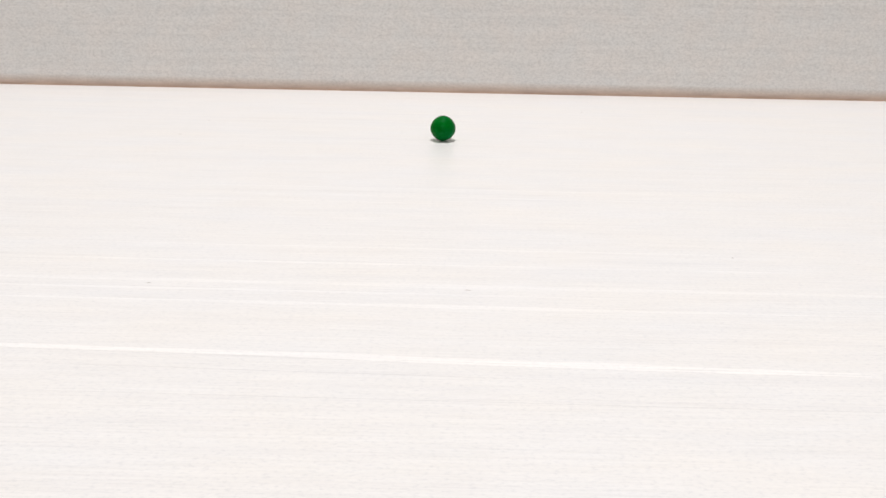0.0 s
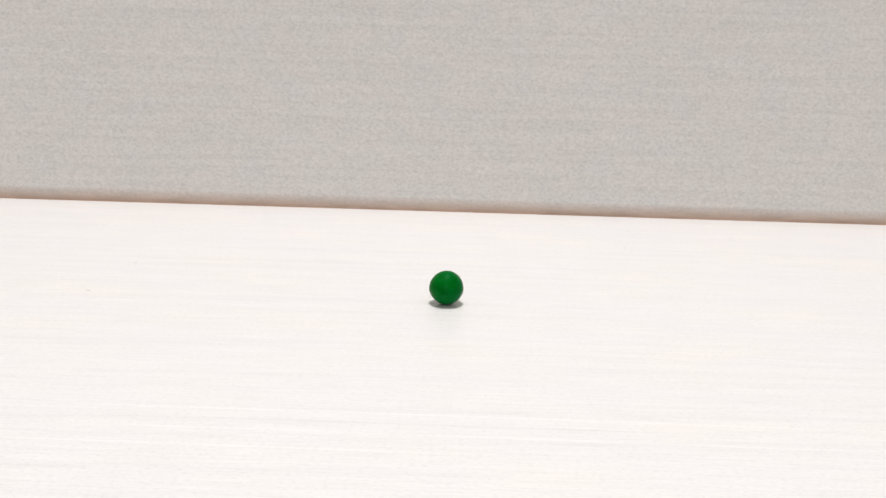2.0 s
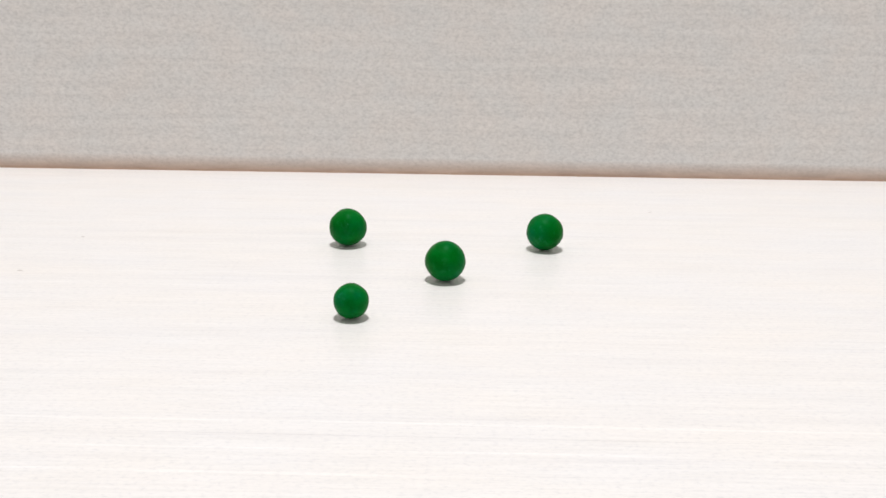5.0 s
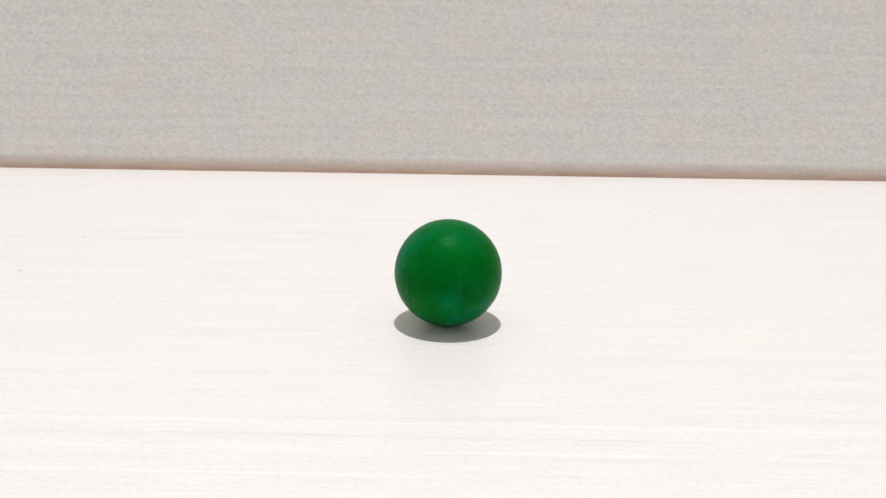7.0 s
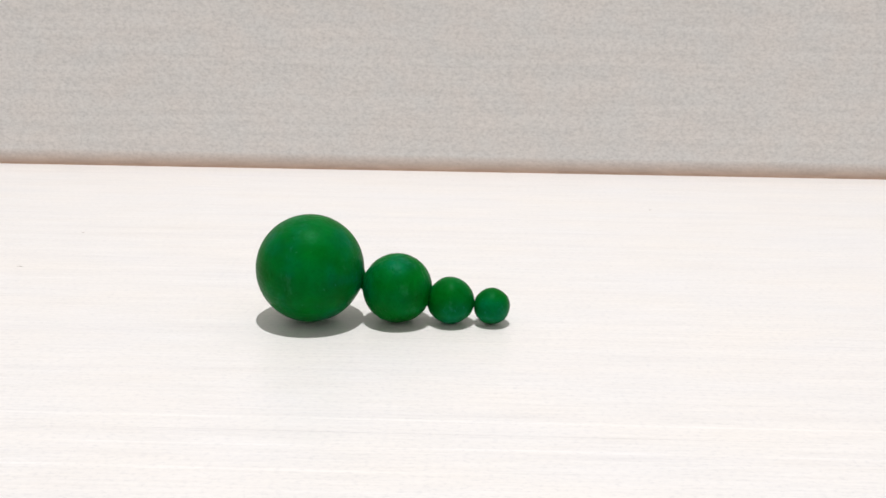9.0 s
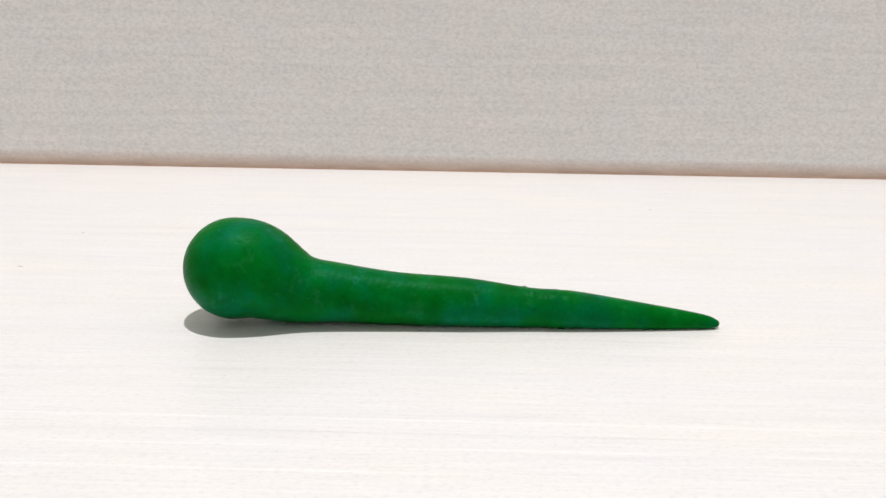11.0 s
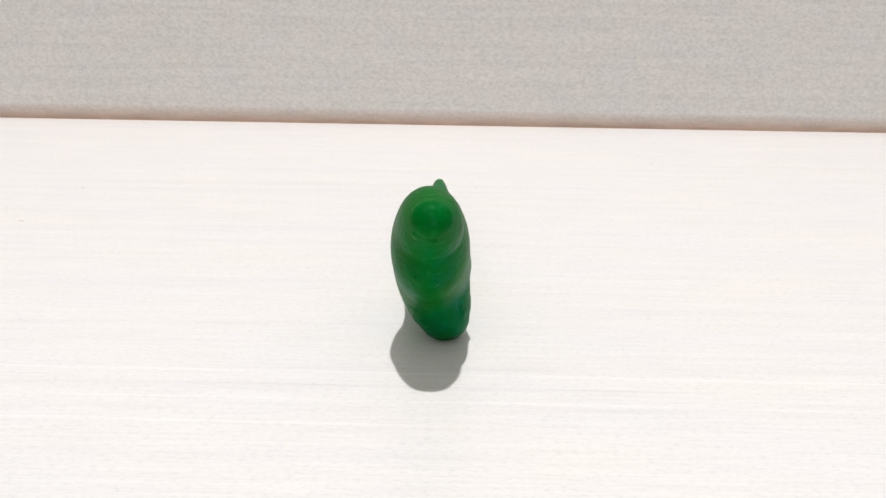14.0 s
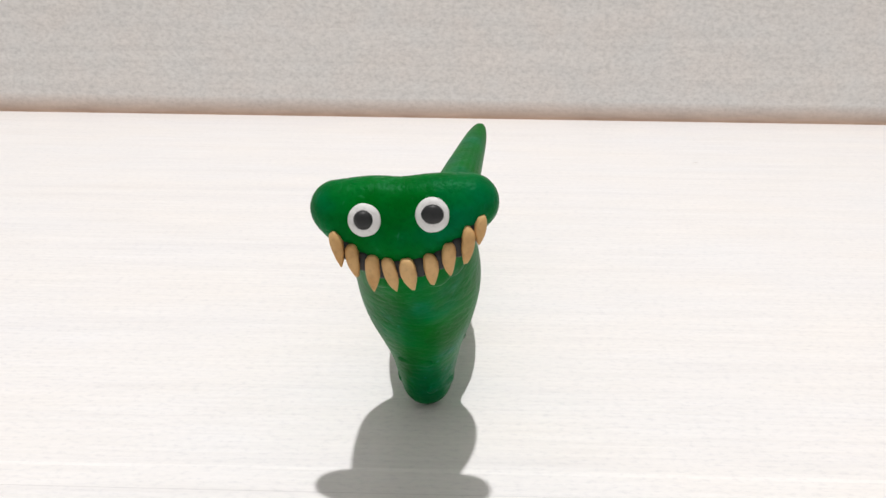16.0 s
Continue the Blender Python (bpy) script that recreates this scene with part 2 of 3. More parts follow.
def tooth_bm(length, width, seed):
    """A flat kneaded fang: squarish root at +y, rounded point at -y, with a slight bend and dents."""
    bm = lump_bm(width / 2 * MM, length / 2 * MM, 0.95 * MM, 0.12, seed, 3, 3.0)
    for v in bm.verts:
        k = v.co.y / (length / 2 * MM)
        taper = 1.0 if k > 0.1 else 1.0 - 0.56 * min(1.0, 0.1 - k) ** 1.5
        v.co.x *= taper * (0.95 + 0.05 * k)
        v.co.z *= 0.55 + 0.45 * taper
        v.co.x += 0.14 * MM * math.sin(seed * 2.7) * (1 - k * k)
        v.co.z += 0.1 * MM * noise.noise(v.co * 900 + Vector((seed, 0, 0)))
    return bm


# root and point of each tooth: y, z, y, z in millimetres, and its width; first with the head level, then with the head leant
TOOTH_AT = ((11.0, 42.85, 10.3, 38.05), (9.3, 40.95, 8.6, 36.25), (6.5, 39.45, 6.3, 34.35), (4.6, 39.15, 3.4, 34.35), (1.5, 38.95, 0.9, 34.25),
            (-1.2, 39.35, -1.8, 34.85), (-3.9, 40.55, -4.1, 35.95), (-6.4, 42.55, -6.0, 37.35), (-8.3, 44.15, -7.8, 40.15))
TOOTH_LEANT = ((10.9, 40.6, 10.0, 36.1), (8.6, 38.8, 7.9, 34.6), (5.8, 37.3, 5.6, 32.7), (3.8, 37.1, 2.6, 32.9), (1.2, 37.4, 0.2, 33.0),
               (-1.8, 38.0, -2.4, 33.7), (-4.5, 39.7, -4.8, 35.0), (-7.0, 42.0, -6.7, 36.7), (-8.8, 43.5, -8.5, 39.6))
TOOTH_WIDTH = (1.75, 1.85, 2.15, 1.95, 2.35, 2.1, 1.95, 1.85, 1.7)
TEETH = []
for i, (y0, z0, y1, z1) in enumerate(TOOTH_AT):
    TEETH.append(part("tooth", tooth_bm(math.hypot(y0 - y1, z0 - z1) + 0.2, TOOTH_WIDTH[i], 40 + i), TAN, creature, "pointed tan clay tooth"))
# solid black lumps fill the spaces between neighbouring teeth
GAPS = [part("mouth_gap", lump_bm(1.05 * MM, 1.5 * MM, 0.7 * MM, 0.1, 60 + i, 3, 2.4), BLACK, creature, "black clay lump between two teeth") for i in range(len(TEETH) - 1)]

# ---- the shapes that the clay takes: chains of (x, y, z, radius, flatness across) in millimetres ----
SHAPES = {
    "T1": [[(-44.8, 0, 15.4, 14.4, 1), (-39.5, 0, 14.4, 14.2, 1), (-25.8, 0, 12.3, 11.9, 1), (-8.4, 0, 9.1, 9.0, 1), (9.2, 0, 7.1, 7.0, 1), (26.7, 0, 5.3, 5.3, 1), (42.7, 0, 4.1, 4.0, 1), (55.6, 0, 2.6, 2.4, 1), (59.2, 0, 1.7, 1.3, 1)]],
    "T2": [[(-47.4, 0, 15.5, 14.4, 1), (-42.3, 0, 15.0, 14.3, 1), (-29.5, 0, 12.2, 12.0, 1), (-13.1, 0, 9.7, 9.0, 1), (2.8, 0, 7.7, 7.3, 1), (18.7, 0, 5.8, 5.9, 1), (34.7, 0, 4.8, 4.9, 1), (50.7, 0, 3.4, 3.6, 1), (61.2, 0, 2.2, 2.2, 1), (63.6, 0, 1.8, 1.3, 1)]],
    "T3": [[(-52.8, 0, 15.6, 14.5, 1), (-48.0, 0, 14.5, 14.0, 1), (-41.6, 0, 12.5, 12.6, 1), (-29.0, 0, 10.6, 10.5, 1), (-13.1, 0, 9.1, 8.2, 1), (2.8, 0, 7.3, 7.0, 1), (18.7, 0, 6.0, 6.0, 1), (34.7, 0, 5.1, 5.1, 1), (50.7, 0, 3.9, 4.0, 1), (63.6, 0, 2.4, 2.4, 1), (68.1, 0, 1.7, 1.3, 1)]],
    "T4": [[(-57.6, 0, 15.2, 14.1, 1), (-52.3, 0, 14.8, 13.3, 1), (-40.8, 0, 9.8, 9.8, 1), (-29.0, 0, 8.6, 8.3, 1), (-13.1, 0, 7.2, 7.4, 1), (6.0, 0, 6.4, 6.9, 1), (23.5, 0, 5.2, 5.7, 1), (36.3, 0, 4.8, 5.3, 1), (55.5, 0, 3.3, 3.8, 1), (71.6, 0, 2.1, 2.2, 1), (75.8, 0, 1.6, 1.3, 1)]],
    "U1": [[(-56.6, 0, 21.2, 11.9, 1), (-47.0, 0, 18.4, 11.8, 1), (-38.0, 0, 12.8, 10.6, 1), (-28.9, 0, 9.3, 9.3, 1), (-13.0, 0, 7.7, 7.9, 1), (2.9, 0, 6.8, 7.0, 1), (18.9, 0, 6.1, 6.2, 1), (34.8, 0, 5.3, 5.4, 1), (50.8, 0, 4.4, 4.5, 1), (66.8, 0, 2.9, 2.9, 1), (76.1, 0, 1.6, 1.4, 1)], [(-48.0, 0, 17.0, 11.0, 1), (-42.6, 0, 10.0, 10.0, 1)]],
    "U2": [[(-55.3, 0, 27.1, 11.5, 1), (-44.8, 0, 22.4, 11.5, 1), (-35.4, 0, 14.4, 10.6, 1), (-28.0, 0, 10.0, 9.8, 1), (-12.8, 0, 7.8, 8.0, 1), (3.1, 0, 6.8, 7.0, 1), (18.9, 0, 6.1, 6.3, 1), (34.8, 0, 5.3, 5.4, 1), (50.7, 0, 4.3, 4.4, 1), (66.7, 0, 3.4, 3.2, 1), (78.6, 0, 2.4, 1.7, 1)], [(-44.8, 0, 21.0, 11.0, 1), (-40.6, 0, 10.1, 10.1, 1), (-32.0, 0, 9.8, 9.8, 1)]],
    "V1": [[(-63.6, 0, 34.6, 6.2, 1), (-54.5, 0, 32.8, 10.2, 1.1), (-46.2, 0, 28.8, 12.6, 1.25), (-37.2, 0, 21.6, 11.9, 1.25), (-28.5, 0, 14.0, 10.6, 1.15), (-20.0, 0, 9.8, 9.4, 1), (-6.4, 0, 8.0, 7.9, 1), (9.5, 0, 7.1, 7.0, 1), (25.3, 0, 6.2, 6.1, 1), (41.2, 0, 5.5, 5.2, 1), (57.1, 0, 4.6, 4.3, 1), (73.0, 0, 3.7, 3.1, 1), (85.0, 0, 3.0, 1.7, 1)],
           [(-47.2, 0, 24.5, 11.5, 1.3), (-40.5, 0, 15.5, 10.0, 1.25), (-35.0, 0, 7.6, 7.6, 1.1), (-27.0, 0, 8.6, 8.4, 1.1)], [(-50.0, 0, 23.0, 8.0, 1.2), (-45.5, 0, 18.0, 7.5, 1.2)]],
}
BODY_TAIL = [(2.4, 1.8, 13.5, 10.2, 1.45), (11.4, 2.0, 12.4, 9.8, 1.4), (23.8, 0.7, 10.0, 8.7, 1), (36.5, 0, 8.0, 7.3, 1), (53.1, 0, 6.7, 6.5, 1), (70.2, 0, 5.9, 5.6, 1), (86.2, 0, 5.4, 4.5, 1), (102.8, 0, 4.8, 3.5, 1), (116.1, 0, 4.4, 2.3, 1), (121.2, 0, 4.0, 1.7, 1)]
BODY = [(-27.4, 2.0, 39.1, 3.8, 0.95), (-21.4, 2.4, 36.8, 6.2, 0.98), (-13.2, 3.0, 31.8, 10.1, 1.22), (-7.2, 2.8, 26.2, 12.0, 1.38), (0.4, 2.0, 16.0, 10.0, 1.15), (0.3, -0.8, 5.7, 5.8, 0.96), (6.0, -0.3, 6.2, 5.8, 1.0)]
BELLY = [(-14.2, 3.0, 25.2, 5.8, 0.85), (-13.6, 3.0, 22.6, 5.6, 0.85)]
BACK = [(-7.2, 2.8, 26.2, 12.0, 1.38), (3.5, 1.8, 17.6, 11.0, 1.38), (11.4, 1.6, 12.4, 9.8, 1.4)]
SHAPES["V2"] = [BODY_TAIL, BODY, BELLY, BACK]
SHAPES["V2b"] = [[*BODY_TAIL[:-3], (102.8, 0, 5.2, 3.5, 1), (116.1, 0, 5.2, 2.3, 1), (121.2, 0, 5.0, 1.7, 1)], [(-22.6, 2.5, 37.5, 4.4, 0.9), (-17.8, 2.6, 35.3, 6.8, 1.0), (-12.6, 3.0, 32.1, 9.6, 1.25), *BODY[3:]], [(-12.8, 2.6, 25.0, 5.4, 1.1), (-12.2, 2.6, 22.4, 5.2, 1.1)], BACK]
# pressed a little shorter
SHORT = [(-15.8, 3.4, 34.6, 6.8, 1.02), (-10.6, 3.7, 30.8, 9.6, 1.3), (-6.0, 3.4, 25.2, 10.8, 1.44), (0.6, 2.4, 15.8, 9.5, 1.18), (0.3, 0.4, 5.7, 5.9, 0.98), (6.0, 0.3, 6.2, 5.8, 1.0)]
SHORT_BELLY = [(-12.2, 3.2, 24.6, 5.4, 0.85), (-11.6, 3.0, 22.2, 5.2, 0.85)]
SHORT_BACK = [(-6.0, 3.4, 25.2, 10.8, 1.44), (3.5, 2.2, 17.0, 10.4, 1.45), (11.4, 1.8, 12.4, 9.5, 1.42)]
REST = [SHORT_BELLY, SHORT_BACK]
REST_TAIL = [*BODY_TAIL[:2], (23.8, 1.3, 9.4, 7.5, 1.05), (36.5, 0.4, 8.0, 6.9, 1), (53.1, 0, 6.5, 6.4, 1), (70.2, 0, 5.6, 5.5, 1), (86.2, 0.8, 4.8, 4.5, 1), (102.8, 1.4, 4.1, 3.5, 1), (116.1, 1.9, 3.3, 2.3, 1), (121.2, 2.1, 2.8, 1.7, 1)]
LOW_TAIL = [*REST_TAIL[:-4], (86.2, 0, 4.6, 4.5, 1), (102.8, 0, 3.6, 3.5, 1), (116.1, 0, 2.6, 2.3, 1), (121.2, 0, 2.0, 1.7, 1)]
SLIM = [(x, y - 1.0, z, r, k) for x, y, z, r, k in SHORT[:3]] + SHORT[3:]
SLIM_REST = [SHORT_BELLY, [(-6.0, 2.5, 25.2, 10.8, 1.44), *SHORT_BACK[1:]]]
SHAPES["V3"] = [REST_TAIL, [(-20.2, 3.2, 36.6, 4.4, 0.92), *SHORT], *REST]
SHAPES["W1"] = [LOW_TAIL, [(-15.5, 1.6, 35.0, 5.4, 1.0), *[(x, y, z, r + 0.4, k) for x, y, z, r, k in SLIM]], *SLIM_REST, [(-24.3, 3.6, 41.8, 4.1, 0.98), (-19.0, 3.0, 37.0, 5.0, 1)]]
SHAPES["W2"] = [LOW_TAIL, SLIM, *SLIM_REST, [(-25.0, 6.2, 42.9, 3.2, 1), (-25.0, 1.5, 43.2, 3.4, 1), (-25.0, -3.2, 43.2, 3.2, 1)], [(-24.0, 1.8, 38.8, 4.2, 1), (-24.0, 1.4, 41.2, 4.6, 1), (-18.0, 2.0, 37.5, 5.0, 1)]]
SHAPES["W3"] = [LOW_TAIL, SLIM, *SLIM_REST, [(-25.4, 8.2, 44.0, 3.5, 1), (-25.4, 2.0, 44.2, 3.8, 1), (-25.4, -4.8, 44.4, 3.5, 1)], [(-25.4, 2.0, 38.2, 4.6, 1), (-25.4, 6.6, 42.8, 3.8, 1)], [(-25.4, 2.0, 38.2, 4.6, 1), (-25.4, -3.2, 42.8, 3.8, 1)], [(-24.0, 2.0, 40.0, 5.0, 1), (-17.0, 2.4, 36.5, 5.5, 1)]]
NECK = [(-20.0, 1.6, 36.2, 7.2, 0.84), (-13.0, 0.9, 30.6, 9.2, 0.96), (-7.5, 0.7, 24.0, 9.7, 1.06), (-2.5, 0.3, 14.0, 7.4, 1.2), (0.0, 0, 5.2, 5.1, 1.15)]
HEAD = [[(-26.0, 10.5, 44.4, 3.8, 1), (-26.0, 6.0, 44.6, 4.1, 1), (-26.0, 1.9, 44.4, 4.1, 1), (-26.0, -2.5, 44.8, 4.1, 1), (-26.0, -6.9, 44.9, 3.9, 1)], [(-26.0, 8.0, 42.4, 4.1, 1), (-26.0, 1.9, 40.5, 4.7, 1), (-26.0, -4.2, 42.6, 4.1, 1)]]
SHAPES["W4"] = [[(2.4, 0, 13.5, 7.6, 1.3), (11.4, 0, 13.4, 8.4, 1.1), (23.8, 0, 12.5, 8.2, 1), (36.5, 0, 12.0, 7.0, 1), (53.1, 0.5, 12.3, 6.3, 1), (70.2, 1.1, 12.6, 5.6, 1), (86.2, 1.8, 12.5, 4.7, 1), (102.8, 3.5, 13.3, 3.9, 1), (108.0, 3.9, 13.6, 3.4, 1), (111.0, 4.0, 13.7, 2.8, 1)], NECK, *HEAD]
LEAN = 0.05


def leaned(chain):
    return [(x, y + 0.035 * (y + 7) - 0.3, z - LEAN * (y - 2.0) - 0.95, r, k) for x, y, z, r, k in chain]


SHAPES["W5"] = [[(2.4, 0, 13.5, 7.6, 1.3), (11.4, 0, 13.6, 8.4, 1.1), (23.8, 0.2, 13.4, 8.2, 1), (36.5, 0.2, 14.0, 7.0, 1), (53.1, 0, 15.2, 6.3, 1), (70.2, -1.6, 16.8, 5.5, 1), (86.2, -3.3, 18.9, 4.4, 1), (102.8, -5.3, 21.2, 3.2, 1), (110.0, -6.2, 22.4, 2.4, 1), (113.0, -6.6, 23.0, 1.8, 1)], NECK, *[leaned(c) for c in HEAD]]


def ball(x, y, r, squash=1.0):
    return [(x, y, r * squash, r, 1), (x + 0.01, y, r * squash, r, 1)]


SHAPES["A"] = [ball(1.9, 16.8, 11.2), [(1.0, 15.5, 11.9, 10.9, 1), (3.0, 17.5, 10.9, 10.9, 1)]]
SHAPES["B"] = [[(-0.3, 8.6, 14.4, 13.3, 1), (2.4, 8.6, 14.4, 13.3, 1)], [(1.1, 8.6, 12.7, 12.7, 1), (1.1, 8.6, 14.8, 12.7, 1)]]
SHAPES["C"] = [ball(1.55, 1.2, 15.05)]
SHAPES["C2"] = [ball(-5.0, 1.0, 15.05)]
SHAPES["C3"] = [ball(-11.7, 0.8, 15.05)]
SHAPES["C4"] = [ball(-16.5, 0.9, 15.05)]
SHAPES["C5"] = [ball(-21.6, 1.0, 15.05), ball(0.7, 1.0, 8.3)]
SHAPES["C6"] = [ball(-28.1, -0.2, 15.0), ball(-3.8, 0.0, 9.6)]
SHAPES["C7"] = [ball(-33.7, 0, 15.05), ball(-9.4, -0.2, 9.6)]
SHAPES["C8"] = [ball(-37.0, 0.6, 15.05), ball(-12.6, 0.4, 9.7)]
SHAPES["T0"] = [[(-38.0, 0, 14.8, 15.0, 1), (-22.0, 0, 12.6, 12.4, 1), (-6.0, 0, 10.0, 10.0, 1), (10.0, 0, 7.4, 7.3, 1), (22.0, 0, 5.2, 5.0, 1), (31.0, 0, 3.0, 2.8, 1), (34.0, 0, 2.0, 1.5, 1)]]


def flowing(chain, grain=0.7):
    """The chain as close-set rows, with places, radii and flatness carried on a smooth curve between its members."""
    c = np.array([chain[0], *chain, chain[-1]], float)
    out = []
    for i in range(1, len(c) - 2):
        steps = max(2, math.ceil(np.linalg.norm(c[i + 1, :3] - c[i, :3]) / grain))
        for j in range(steps):
            t = j / steps
            out.append(0.5 * (2 * c[i] + (c[i + 1] - c[i - 1]) * t + (2 * c[i - 1] - 5 * c[i] + 4 * c[i + 1] - c[i + 2]) * t * t
                              + (3 * c[i] - c[i - 1] - 3 * c[i + 1] + c[i + 2]) * t ** 3))
    return np.array(out + [c[-1]])


def off_chain(row, p):
    q = p - row[..., :3]
    k = row[..., 4]
    d = np.sqrt(q[..., 0] ** 2 + (k * q[..., 1]) ** 2 + q[..., 2] ** 2) + 1e-9
    g = q / d[..., None]
    g[..., 1] *= k * k
    return d - row[..., 3], g


def distance(chains, p):
    """For the points p: distance to the clay's skin, the chain's radius there (20 more for each later chain), its direction,
    and the slope of the distance. Neighbouring chains melt into one another."""
    total = None
    for number, c in enumerate(chains):
        x, y, z, r, k = c.T
        dd = np.sqrt((p[:, :1] - x) ** 2 + (k * (p[:, 1:2] - y)) ** 2 + (p[:, 2:] - z) ** 2) - r
        j = np.clip(dd.argmin(1), 1, len(c) - 2)
        rows = np.arange(len(p))
        a, m, b = dd[rows, j - 1], dd[rows, j], dd[rows, j + 1]
        # the exact nearest place between the rows
        t = np.clip(0.5 * (a - b) / np.maximum(a - 2 * m + b, 1e-6), -1, 1)[:, None]
        spot = np.where(t > 0, c[j] + t * (c[j + 1] - c[j]), c[j] - t * (c[j - 1] - c[j]))
        d, g = off_chain(spot, p)
        axis = c[j + 1, :3] - c[j - 1, :3]
        axis /= np.linalg.norm(axis, axis=1, keepdims=True) + 1e-9
        near = spot[:, 3] + 20 * number
        if total is None:
            total, radius, along, grad, least = d, near, axis, g, d.copy()
        else:
            closer = d < least
            radius, along = np.where(closer, near, radius), np.where(closer[:, None], axis, along)
            least = np.minimum(least, d)
            h = np.clip(0.5 + 0.5 * (d - total) / 2.0, 0, 1)
            total = d * (1 - h) + total * h - 2.0 * h * (1 - h)
            grad = g * (1 - h)[:, None] + grad * h[:, None]
    return total, radius, along, grad


def slope(chains, p):
    g = distance(chains, p)[3]
    size = np.linalg.norm(g, axis=1)
    return g / (size[:, None] + 1e-9), size


def spread(p, count):
    """An even choice: always the point farthest from those taken."""
    if not len(p):
        return p
    taken, gap = [0], np.linalg.norm(p - p[0], axis=1)
    while len(taken) < min(count, len(p)):
        i = int(np.argmax(gap))
        taken.append(i)
        gap = np.minimum(gap, np.linalg.norm(p - p[i], axis=1))
    return p[taken]


def skin(chains, rng, head=99):
    """Points on the skin, away from the thin tail: on broad curves, on rolls and on tight knobs; the head's chains and hollows count as knobs."""
    seeds = []
    for c in chains:
        length = np.linalg.norm(np.diff(c[:, :3], axis=0), axis=1).sum()
        n = int(14 * c[:, 3].mean() * length + 24 * (c[0, 3] ** 2 + c[-1, 3] ** 2))
        row = c[rng.integers(0, len(c), n)]
        v = rng.normal(size=(n, 3))
        v /= np.linalg.norm(v, axis=1, keepdims=True)
        ends = np.concatenate([np.repeat(c[e:e + 1], int(30 * c[e, 3] ** 2), 0) for e in (0, len(c) - 1)])
        w = rng.normal(size=(len(ends), 3))
        w /= np.linalg.norm(w, axis=1, keepdims=True)
        seeds += [row[:, :3] + v * row[:, 3:4], ends[:, :3] + w * ends[:, 3:4]]
    p = np.concatenate(seeds)
    for _ in range(4):
        d, _r, _axis, g = distance(chains, p)
        keep = np.abs(d) < 5
        p, d, g = p[keep], d[keep], g[keep]
        size = np.linalg.norm(g, axis=1)
        g = g / (size[:, None] + 1e-9)
        p = p - g * (d / np.maximum(size, 0.3))[:, None]
    d, r, axis, _g = distance(chains, p)
    keep = (np.abs(d) < 0.1) & (r > 4.3 + 1.0 * rng.random(len(p)))
    p, axis, r = p[keep], axis[keep], r[keep]
    n = slope(chains, p)[0]
    x = axis - n * (axis * n).sum(1, keepdims=True)
    size = np.linalg.norm(x, axis=1)
    x /= np.maximum(size, 1e-6)[:, None]
    y = np.cross(n, x)

    def bend(u):
        return ((slope(chains, p + u * 0.5)[0] - slope(chains, p - u * 0.5)[0]) * u).sum(1)

    along, across = bend(x), bend(y)
    knob = (along > 0.12) | ((size < 0.2) & (across > 0.12)) | (r > 20 * head) | (along < -0.06) | (across < -0.06)
    roll = ~knob & (across > 0.14)
    # long lumps would overhang a knob's edge: small ones there too
    core = rng.permutation(p[knob])[:1500]
    for i in range(0, len(p) if len(core) else 0, 2000):
        q = p[i:i + 2000]
        gap = ((q[:, None, 0] - core[:, 0]) ** 2 + (q[:, None, 1] - core[:, 1]) ** 2 + (q[:, None, 2] - core[:, 2]) ** 2).min(1)
        knob[i:i + 2000] |= gap < np.where(roll[i:i + 2000], 1.6, 1.2) ** 2
    return p[~knob & ~roll], p[~knob & roll], p[knob]


def along_tail(chain, radius):
    """Place and direction on the chain where it tapers to the radius, from the tip backwards."""
    for a, b in zip(chain[-2::-1], chain[:0:-1]):
        if b[3] <= radius <= a[3] + 1e-6:
            t = (radius - b[3]) / max(a[3] - b[3], 1e-6)
            break
    else:
        a, b = (chain[-2], chain[-1])
        t = 0.0
    a, b = Vector(a[:3]), Vector(b[:3])
    return b.lerp(a, t), (b - a).normalized()


def turned(axis, last):
    """A turn that brings +z to the axis or its opposite, whichever is nearer to the last turn."""
    z = last @ Vector((0, 0, 1))
    axis = Vector(axis)
    if z.dot(axis) < 0:
        axis = -axis
    return z.rotation_difference(axis) @ last


def laid(normal, along, last):
    """A turn with +z on the normal and +x along the chain, in the sense nearest to the last turn and under 88 degrees from it."""
    z = Vector(normal).normalized()
    x = Vector(along) - z * Vector(along).dot(z)
    if x.length < 0.15:
        return turned(normal, last)
    x.normalize()
    best = None
    for sz in (1, -1):
        for sx in (1, -1):
            zz, xx = z * sz, x * sx
            q = Matrix((xx, zz.cross(xx), zz)).transposed().to_quaternion()
            angle = last.rotation_difference(q).angle
            angle = min(angle, 2 * math.pi - angle)
            if best is None or angle < best[0]:
                best = (angle, q)
    if best[0] < radians(88):
        return best[1]
    return turned(normal, last)


def at(place, turn):
    return Matrix.LocRotScale(Vector(place) * MM, turn, None)


# when each shape begins
SHAPE_TIMES = ((6.4, "A"), (6.6, "B"), (6.8, "C"), (7.3, "C2"), (7.4, "C3"), (7.6, "C4"), (7.8, "C5"), (8.0, "C6"), (8.1, "C7"),
               (8.6, "C8"), (9.2, "T0"), (9.8, "T1"), (10.4, "T2"), (10.6, "T3"), (10.8, "T4"), (11.3, "U1"), (11.4, "U2"), (11.6, "V1"),
               (11.8, "V2"), (12.4, "V2b"), (14.1, "V3"), (14.8, "W1"), (15.1, "W2"), (15.3, "W3"), (15.4, "W4"), (15.9, "W5"))
# the first of the chains that form the head
HEAD_FROM = {"W1": 4, "W2": 4, "W3": 4, "W4": 2, "W5": 2}
